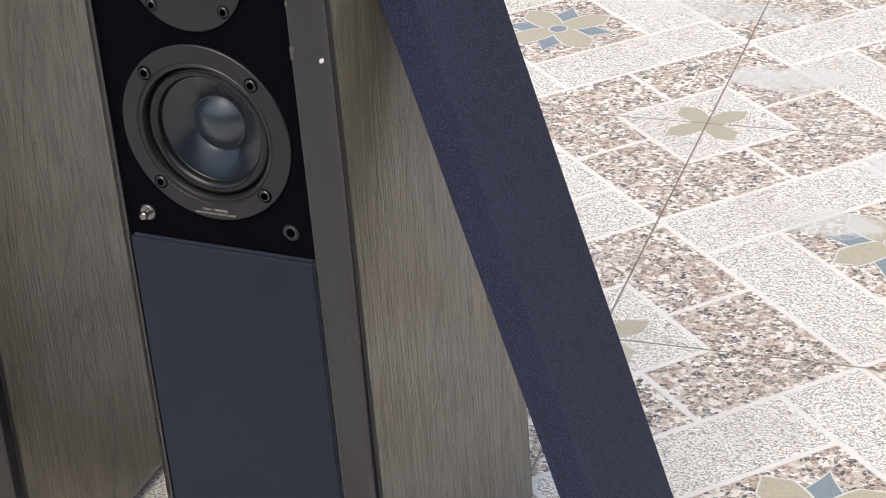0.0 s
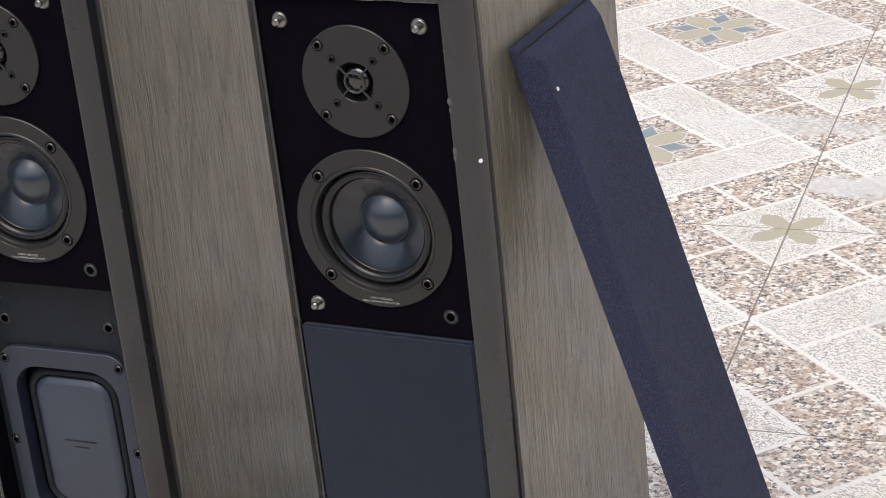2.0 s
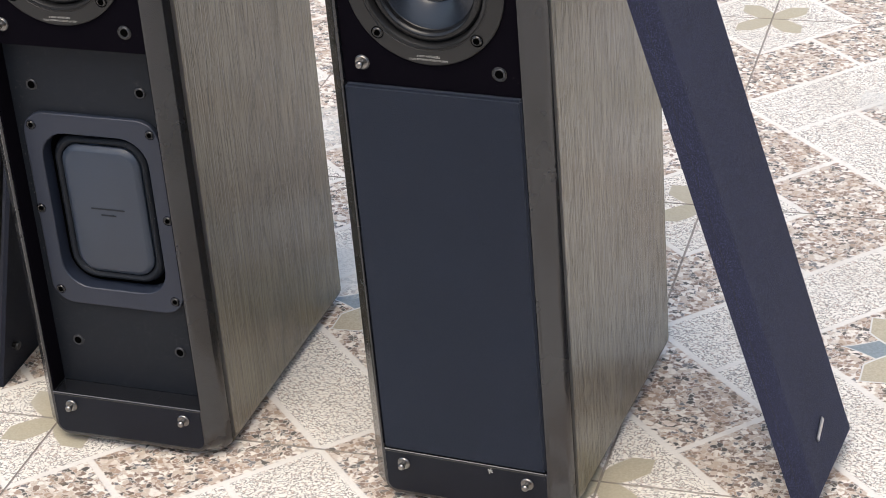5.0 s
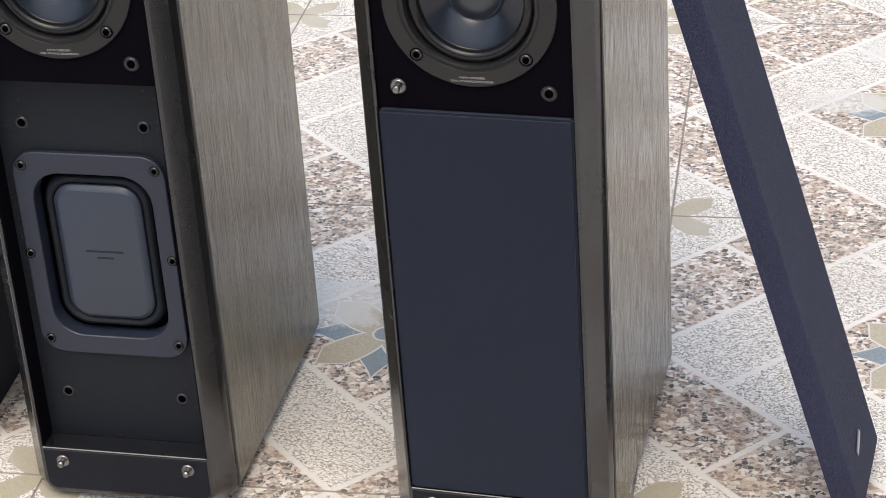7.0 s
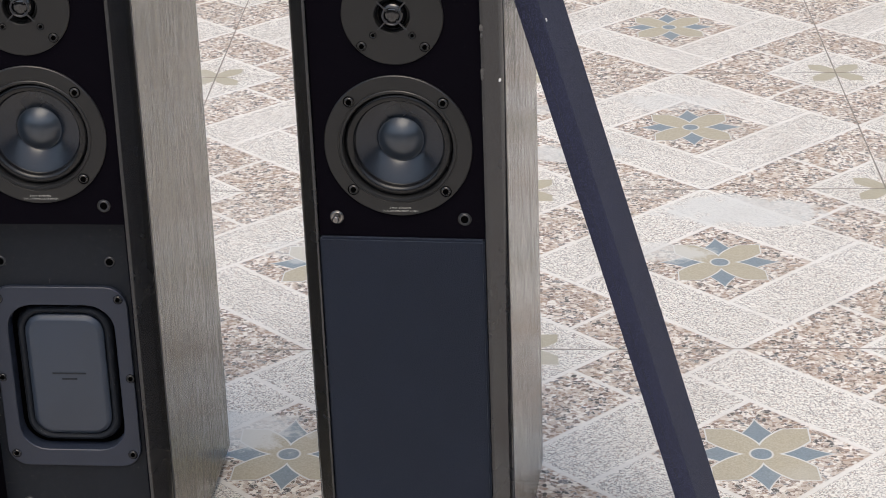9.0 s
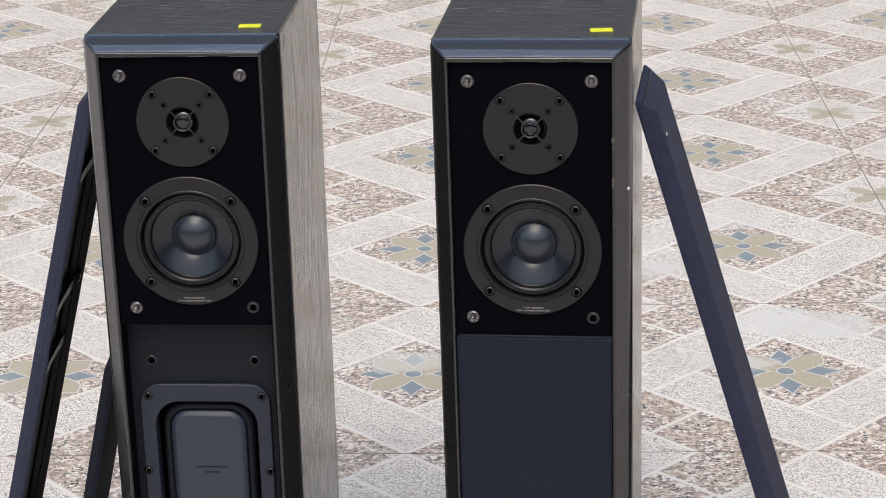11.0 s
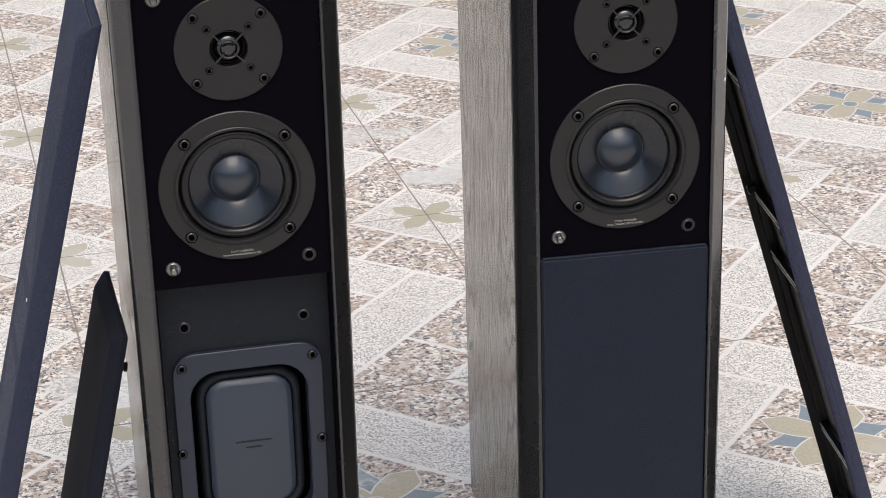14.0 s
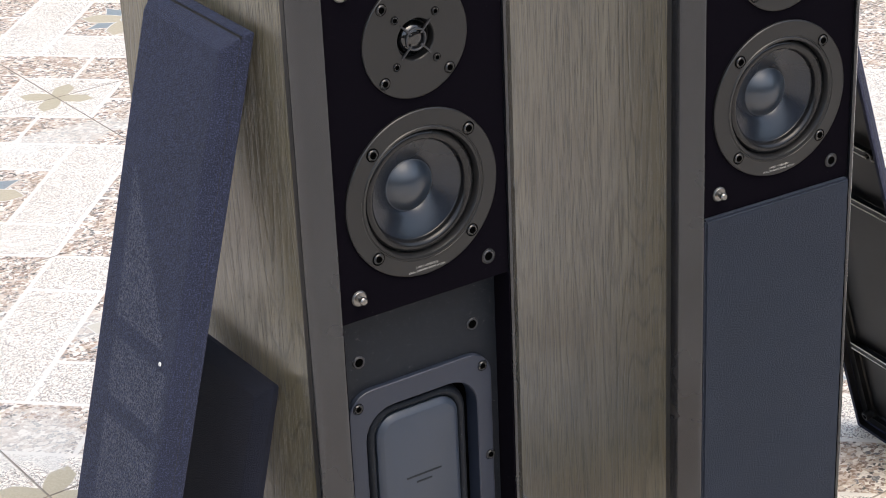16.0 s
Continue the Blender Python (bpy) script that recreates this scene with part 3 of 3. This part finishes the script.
def cabinet(root):
    """The carcass and the front frame: every part shared by both speakers."""
    for s in (-1, 1):
        rim = [(HALF_W - 0.018, 0.0)] + [(HALF_W - 0.018 + 0.018 * math.sin(radians(a)), 0.018 - 0.018 * math.cos(radians(a))) for a in range(9, 91, 9)]
        rim += [(HALF_W, HEIGHT - 0.0030), (HALF_W - 0.0004, HEIGHT - 0.0015), (HALF_W - 0.0013, HEIGHT - 0.0004), (HALF_W - 0.0028, HEIGHT), (HALF_W - 0.018, HEIGHT)]
        rim = [(s * x, z) for x, z in rim]
        inset = [(x - s * 0.0008 * (abs(x) > HALF_W - 0.010), z) for x, z in rim]
        part("side_panel", loft([(rim, BEVEL_Y + 0.0060), (rim, DEPTH - 0.0008), (inset, DEPTH)], True, True), VENEER, root, "grey-brown open-pored wood veneer")
        part("edge_band", box(*sorted((s * (HALF_W - 0.010), s * (HALF_W + 0.0003))), BEVEL_Y - 0.0005, BEVEL_Y + 0.0062, 0.016, HEIGHT - 0.006), EDGE_BLACK, root, "black edge strip")
    inner = HALF_W - 0.0185
    part("top_panel", box(-HALF_W + 0.0022, HALF_W - 0.0022, BEVEL_Y - 0.0006, DEPTH, HEIGHT - 0.0010, HEIGHT + 0.0006, 0.0004), TOP_STAIN, root, "black-stained top with raised grain")
    part("bottom_panel", box(-inner, inner, BEVEL_Y, DEPTH - 0.001, 0.001, 0.019), FRAME, root)
    part("back_panel", box(-inner, inner, DEPTH - 0.022, DEPTH - 0.004, 0.02, HEIGHT - 0.019), FRAME, root)
    sharp, soft, n = (0.020, 0.006, 0.006, 0.020), (0.0012,) * 4, 13
    loops = [(rounded(HALF_W, 0.0, HEIGHT, sharp, n), BEVEL_Y), (rounded(HALF_W - 0.0004, 0.0003, HEIGHT - 0.0002, sharp, n), BEVEL_Y - 0.0020), (rounded(HALF_W - 0.0015, 0.0011, HEIGHT - 0.0007, sharp, n), BEVEL_Y - 0.0048), (rounded(HALF_W - 0.0033, 0.0022, HEIGHT - 0.0018, sharp, n), BEVEL_Y - 0.0085),
             (rounded(HALF_W - 0.0040, 0.0025, HEIGHT - 0.0022, sharp, n), BEVEL_Y - 0.0097), (rounded(0.0919, 0.0100, 0.7952, (0.0162, 0.002, 0.002, 0.0162), n), 0.0020),
             (rounded(0.0912, 0.0104, 0.7947, (0.016, 0.0016, 0.0016, 0.016), n), 0.0008),
             (rounded(0.0900, 0.0116, 0.7937, (0.015, 0.0016, 0.0016, 0.015), n), 0.0),
             (rounded(OPEN_W + 0.0008, OPEN_Z0 - 0.0008, OPEN_Z1 + 0.0008, soft, n), 0.0), (rounded(OPEN_W, OPEN_Z0, OPEN_Z1, soft, n), 0.0010),
             (rounded(OPEN_W, OPEN_Z0, OPEN_Z1, soft, n), 0.033), (rounded(HALF_W - 0.004, 0.004, HEIGHT - 0.004, sharp, n), 0.033)]
    part("front_frame", loft(loops), FRAME, root, "dark-stained bevelled front frame", True)
    strip = bmesh.new()
    low, high = (0.0004, OPEN_Z1 + 0.0058), (BEVEL_Y + 0.0010, HEIGHT + 0.0006)
    rows = []
    for f, lift in ((0.0, 0.0), (0.04, 0.0010), (0.5, 0.0011), (0.96, 0.0010), (1.0, 0.0)):
        half = 0.0908 + (HALF_W - 0.0006 - 0.0908) * f
        y, z = low[0] + (high[0] - low[0]) * f - 0.55 * lift, low[1] + (high[1] - low[1]) * f + 0.83 * lift
        rows.append([strip.verts.new((x, y, z)) for x in (-half, half)])
    for a, b in zip(rows, rows[1:]):
        strip.faces.new((a[0], a[1], b[1], b[0]))
    back = [strip.verts.new((v.co.x, v.co.y + 0.004, v.co.z - 0.004)) for v in (*rows[0], *rows[-1])]
    for q in ((rows[0][0], back[0], back[1], rows[0][1]), (rows[-1][0], rows[-1][1], back[3], back[2]), (back[0], back[2], back[3], back[1])):
        strip.faces.new(q)
    part("top_bevel", strip, SKY_LACQUER, root, "glossy black-stained bevel along the top, tinted for the mirrored sky", True)
    # a thin pale strip stands in for the highlight along the rail's edge
    part("glint_wear_edge", box(-0.0868, 0.0868, -0.0013, -0.0006, 0.0626, 0.0634), WASHER, root, "pale strip painted as the glint on the bottom rail's edge")
    for x0, x1 in ((-0.0850, -0.0560), (-0.0535, -0.0290), (0.0100, 0.0300), (0.0560, 0.0868)):
        part("glint_wear_edge", box(x0, x1, -0.0005, 0.0003, OPEN_Z1 + 0.0004, OPEN_Z1 + 0.0010), CHIP, root, "pale scuffs on the opening's edge")
    middle = 0.6570
    baffle = holed_board(OPEN_W - 0.0004, SPLIT_Z, middle, 0.0045, 0.034, WOOFER_Z, 0.0600)
    other = bpy.data.meshes.new("baffle")
    upper = holed_board(OPEN_W - 0.0004, middle, OPEN_Z1 - 0.0006, 0.0045, 0.034, TWEETER_Z, 0.0190)
    upper.to_mesh(other)
    upper.free()
    baffle.from_mesh(other)
    bpy.data.meshes.remove(other)
    part("baffle", baffle, FELT, root, "matt black upper baffle")
    part("inner_wall", box(-OPEN_W + 0.002, OPEN_W - 0.002, 0.0345, 0.0360, SPLIT_Z, OPEN_Z1 - 0.001), EDGE_BLACK, root)
    woofer(root, 0.0045)
    tweeter(root, 0.0045)
    for x, z in ((-0.0672, 0.7676), (0.0662, 0.7676), (-0.0680, 0.4948)):
        part("washer", lathe([(0.0074, -0.001), (0.0074, 0.0008), (0.0066, 0.0014), (0.0034, 0.0014)], 20, x, 0.0045, z), WASHER, root, smooth=True)
        pin(root, x, z, 0.0045)
    socket(root, 0.0663, 0.4955, 0.0045)
    part("socket_rim", lathe([(0.0072, -0.001), (0.0072, 0.0008), (0.0064, 0.0012), (0.0060, 0.0010)], 20, 0.0663, 0.0045, 0.4955), RING, root, smooth=True)
    part("bottom_rail", loft([(rounded(0.0872, 0.0150, 0.0633, (0.010, 0.001, 0.001, 0.010)), 0.004), (rounded(0.0872, 0.0150, 0.0633, (0.010, 0.001, 0.001, 0.010)), -0.0002),
                              (rounded(0.0866, 0.0156, 0.0627, (0.009, 0.001, 0.001, 0.009)), -0.0009)], cap_last=True), RAIL, root, "blue-black bottom rail", True)
    for s in (-1, 1):
        pin(root, s * 0.0668, 0.0502, -0.0009)


def passive_section(root):
    """The recessed lower bay with its passive radiator."""
    back = 0.0262
    hole = rounded(0.0600, 0.1900, 0.3700, (0.030,) * 4)
    rim = rounded(OPEN_W - 0.0004, OPEN_Z0 + 0.0004, SPLIT_Z - 0.0006, (0.0008,) * 4)
    wide = rounded(0.0620, 0.1880, 0.3720, (0.032,) * 4)
    part("recess_board", loft([(rim, 0.036), (rim, back), (wide, back), (wide, 0.036)]), INNER, root, "dusty dark lower board")
    for s in (-1, 1):
        part("bay_lining", box(*sorted((s * (OPEN_W - 0.0012), s * (OPEN_W - 0.0004))), 0.0022, 0.0296, OPEN_Z0 + 0.002, SPLIT_Z - 0.001), FELT, root, "matt black lining of the bay")
    part("inner_wall", box(-OPEN_W, OPEN_W, 0.058, 0.062, 0.11, 0.455), EDGE_BLACK, root)
    outer = rounded(0.0765, 0.1690, 0.3920, (0.024,) * 4)
    plate = part("passive_radiator", loft([(outer, back + 0.002), (outer, back - 0.0046), (rounded(0.0757, 0.1698, 0.3912, (0.023,) * 4), back - 0.0054), (rounded(0.0610, 0.1890, 0.3710, (0.031,) * 4), back - 0.0054), (hole, back - 0.0044), (hole, back + 0.018)]), PLATE, root, "blue-black plate with rounded corners", True)
    roll = []
    for k in range(9):
        a = math.pi * k / 8
        inset = 0.0060 + 0.0050 * (1 - math.cos(a))
        roll.append((rounded(0.0600 - inset, 0.1900 + inset, 0.3700 - inset, (0.030 - inset * 0.5,) * 4), back + 0.013 - 0.0095 * math.sin(a)))
    # floor of the well coloured near-black for the shade down there
    part("radiator_well", loft([(hole, back + 0.0135), roll[0]]), RECESS_SHADE, plate)
    part("radiator_surround", loft(roll), INNER, plate, "rolled rubber surround", True)
    e = 0.0160
    tiers = [(0.0600 - e, e, 0.021, back + 0.013), (0.0600 - e, e, 0.021, back + 0.0050), (0.0590 - e, e + 0.001, 0.020, back + 0.0038),
             (0.0550 - e, e + 0.005, 0.016, back + 0.0010), (0.0540 - e, e + 0.006, 0.015, back + 0.0006)]
    part("radiator_cone", loft([(rounded(hx, 0.1900 + i, 0.3700 - i, (r,) * 4), y) for hx, i, r, y in tiers], cap_last=True), PASSIVE, plate, "flat slate-grey cone", True)
    for w, z in ((0.038, 0.2835), (0.017, 0.2765)):
        part("print_bar", box(-w / 2 + 0.002, w / 2 + 0.002, back + 0.0001, back + 0.0008, z - 0.0008, z + 0.0008), GREY_PRINT, plate)
    for x, z in ((-0.0668, 0.3775), (0.0668, 0.3775), (-0.0725, 0.2810), (0.0725, 0.2810), (-0.0668, 0.1845), (0.0668, 0.1845)):
        screw(plate, x, z, back - 0.0054, 0.0044)
    for x, z in ((-0.0605, 0.4206), (0.0605, 0.4206), (-0.0605, 0.1184), (0.0605, 0.1184)):
        socket(root, x, z, back)


def sticker(name, speaker_m, x, y, turn, label):
    ob = part(name, box(-0.0122, 0.0122, -0.0078, 0.0078, 0, 0.0006), YELLOW)
    ob.matrix_basis = speaker_m @ pose(x, y, HEIGHT + 0.0007, 0, 0, turn)
    return tagged(ob, label, "sticker", "stickers on the speakers")


A_AT = pose(-0.0015, 0.0020, 0, 0.64, -0.74, 0.7)
B_AT = pose(-0.3912, -0.0047, 0, 0.37, -0.30, 3.99)
speaker_a = thing("tower_speaker", "dark tower speaker with its lower cloth panel fitted", "speaker", A_AT, "pair of speakers")
cabinet(speaker_a)
lower = part("cloth_panel", box(-0.0868, 0.0868, -0.0010, 0.016, OPEN_Z0 + 0.0012, SPLIT_Z - 0.0008, 0.0022), CLOTH_PANEL, speaker_a, "navy cloth panel over the lower bay", True)
part("recess_board", box(-OPEN_W + 0.0004, OPEN_W - 0.0004, 0.0262, 0.036, OPEN_Z0 + 0.0004, SPLIT_Z - 0.0006), INNER, speaker_a)
part("paint_dot", lathe([(0.0024, 0.0), (0.0020, 0.0008), (0, 0.0010)], 12), WHITE_DOT, speaker_a, "white paint dot").matrix_basis = pose(0.1045, 0.0165, 0.6440, 0, 0, 55)

for z, r, turn in ((0.7040, 0.0042, 10), (0.6960, 0.0026, 70), (0.6575, 0.0050, 30), (0.6515, 0.0034, 120), (0.6080, 0.0016, 0), (0.7490, 0.0014, 40)):
    bm = bmesh.new()
    rim = [bm.verts.new((0.0893 + 0.45 * r * random.uniform(0.6, 1.2) * math.cos(a), -0.0004, z + r * random.uniform(0.6, 1.3) * math.sin(a))) for a in [k * math.tau / 9 for k in range(9)]]
    mid = bm.verts.new((0.0893, -0.0009, z))
    for k in range(9):
        bm.faces.new((rim[k], rim[(k + 1) % 9], mid))
    part("chip", bm, CHIP, speaker_a, "grey chip in the frame's edge")

lint = bmesh.new()
for turn, size in ((20, 0.0075), (75, 0.0050), (128, 0.0060)):
    sliver = box(-0.0004, 0.0004, -0.0016, -0.0011, -size / 2, size / 2)
    bmesh.ops.transform(sliver, matrix=pose(0.0280, 0, 0.0590, 0, turn, 0), verts=sliver.verts)
    tmp = bpy.data.meshes.new("lint")
    sliver.to_mesh(tmp)
    sliver.free()
    lint.from_mesh(tmp)
    bpy.data.meshes.remove(tmp)
part("lint", lint, LABEL, speaker_a, "pale fleck of lint")

speaker_b = thing("tower_speaker", "dark tower speaker with its lower bay bare, passive radiator showing", "speaker", B_AT, "pair of speakers")
cabinet(speaker_b)
passive_section(speaker_b)
sticker("sticker", A_AT, 0.0742, 0.0605, 8, "small yellow paper sticker on the speaker top")
sticker("sticker", B_AT, 0.0715, 0.0580, 2, "small yellow paper sticker on the speaker top")


# ---- loose grilles leaning on the speakers ----
def grille(label, width, length, m, rods=True, cloth=None):
    """Stands on its lower end at the origin, its width along x, its length along z and its cloth facing -y."""
    root = thing("speaker_grille", label, "grille", m, "loose grilles")
    w, t = width / 2, 0.0200
    r = (0.002,) * 4
    outer = [(rounded(w - 0.005, 0.005, length - 0.005, r), 0.0), (rounded(w, 0, length, r), 0.0), (rounded(w, 0, length, r), -0.0020),
             (rounded(w - 0.0006, 0.0006, length - 0.0006, r), -0.0034), (rounded(w - 0.0150, 0.0190, length - 0.0190, (0.003,) * 4), -t + 0.0016),
             (rounded(w - 0.0165, 0.0206, length - 0.0206, (0.003,) * 4), -t + 0.0003), (rounded(w - 0.0185, 0.0226, length - 0.0226, (0.003,) * 4), -t)]
    part("cloth", loft(outer, cap_last=True), cloth or CLOTH_GRILLE, root, "navy cloth over bevelled edges", True)
    lip = [(rounded(w - 0.0048, 0.0048, length - 0.0048, r), -0.0002), (rounded(w - 0.0052, 0.0052, length - 0.0052, r), -0.0085),
           (rounded(w - 0.0155, 0.0170, length - 0.0170, (0.010,) * 4), -0.0090), (rounded(w - 0.0160, 0.0175, length - 0.0175, (0.010,) * 4), -t + 0.0050),
           (rounded(w - 0.0180, 0.0195, length - 0.0195, (0.009,) * 4), -t + 0.0030)]
    part("back_shell", loft(lip, cap_last=True), SHELL, root, "black hollow back", True)
    part("lip_edge", loft([(rounded(w - 0.0150, 0.0165, length - 0.0165, (0.010,) * 4), -0.0088), (rounded(w - 0.0152, 0.0167, length - 0.0167, (0.010,) * 4), -0.0098),
                           (rounded(w - 0.0158, 0.0173, length - 0.0173, (0.010,) * 4), -0.0088)]), WASHER, root, "worn grey edge of the lip")
    if rods:
        for z in (0.130, 0.371, 0.451, 0.626):
            part("crossbar", box(-w + 0.016, w - 0.016, -0.0150, -0.0080, z - 0.004, z + 0.004, 0.001), SHELL, root)
            for dz in (-0.0040, 0.0040):
                part("wire", box(-w + 0.016, w - 0.016, -0.0082, -0.0072, z + dz - 0.0007, z + dz + 0.0007), ROD, root, "bright bare wire")
    for sx in (-1, 1):
        for z in (0.022, 0.458, length - 0.022):
            part("peg_cup", lathe([(0.0058, 0.0045), (0.0058, -0.003), (0.0050, -0.0040), (0.0030, -0.0036), (0.0030, 0.002), (0, 0.002)], 18, sx * (w - 0.0170), -0.0052, z), SHELL, root, smooth=True)
    return root


def lean_pose(low, high, along):
    """Origin at low, z towards high, x near the direction along."""
    z = (Vector(high) - Vector(low)).normalized()
    x = Vector(along)
    x = (x - z * x.dot(z)).normalized()
    y = z.cross(x)
    m = Matrix((x, y, z)).transposed().to_4x4()
    m.translation = low
    return m


# outside the right cheek of the first speaker: cloth faces +x, so local x runs along +y
GA = grille("navy cloth speaker grille leaning on the fitted speaker", 0.165, 0.757, lean_pose((0.3230, 0.1630, 0.0), (0.0988, 0.1615, 0.7231), (0.015, 1, 0.008)))
part("badge", box(-0.015, 0.015, -0.0228, -0.0213, -0.0028, 0.0028, 0.0006), SILVER, GA, "small silver badge").matrix_basis = pose(-0.013, 0, 0.0700, 0, -17, 0)
part("paint_dot", lathe([(0.0020, -0.0004), (0.0018, 0.0006), (0, 0.0008)], 10, -0.0610, -0.0214, 0.7080), WHITE_DOT, GA, "white paint dot")
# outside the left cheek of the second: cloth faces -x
GB = grille("navy cloth speaker grille leaning on the bare speaker", 0.170, 0.752, lean_pose((-0.7050, 0.1385, 0.0), (-0.5200, 0.1385, 0.7270), (0.095, -1, 0)), cloth=CLOTH_FLECKED)


part("paint_dot", lathe([(0.0019, -0.0004), (0.0017, 0.0006), (0, 0.0008)], 10, 0.0488, -0.0214, 0.4418), WHITE_DOT, GB, "white paint dot")


def small_panel(m):
    root = thing("cloth_panel", "navy cloth lower panel with pegs, leaning on the bare speaker", "panel", m, "loose grilles")
    w, length = 0.0868, 0.405
    r = (0.003,) * 4
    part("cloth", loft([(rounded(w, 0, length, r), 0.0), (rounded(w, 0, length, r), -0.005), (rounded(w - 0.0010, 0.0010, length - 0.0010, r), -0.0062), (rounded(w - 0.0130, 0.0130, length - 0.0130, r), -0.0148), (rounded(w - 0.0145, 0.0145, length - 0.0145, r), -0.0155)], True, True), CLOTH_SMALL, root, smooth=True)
    for sx in (-1, 1):
        for z in (0.050, length - 0.043):
            part("peg", lathe([(0.0, -0.0082), (0.0050, -0.0078), (0.0055, -0.0055), (0.0040, -0.0045), (0.0036, 0.0)], 14, sx * 0.0650, 0.0, z), SHELL, root, "black plastic peg", True)
    return root


small_panel(lean_pose((-0.6130, 0.1475, 0.0), (-0.5225, 0.1475, 0.3940), (0.118, -1, 0)))


def thread():
    cu = bpy.data.curves.new("thread", "CURVE")
    cu.dimensions, cu.bevel_depth, cu.bevel_resolution = "3D", 0.0006, 1
    sp = cu.splines.new("BEZIER")
    way = ((0.690, 1.066), (0.790, 1.126), (0.885, 1.205), (0.950, 1.300), (0.940, 1.370))
    sp.bezier_points.add(len(way) - 1)
    for b, (x, y) in zip(sp.bezier_points, way):
        b.co, b.handle_left_type, b.handle_right_type = (x, y, 0.0012), "AUTO", "AUTO"
    tmp = new("thread", cu)
    me = bpy.data.meshes.new_from_object(tmp.evaluated_get(bpy.context.evaluated_depsgraph_get()))
    bpy.data.objects.remove(tmp)
    me.materials.clear()
    me.materials.append(THREAD)
    return tagged(new("thread", me), "thin dark thread lying curled on the tiles", "thread")


thread()
floor_tiles()
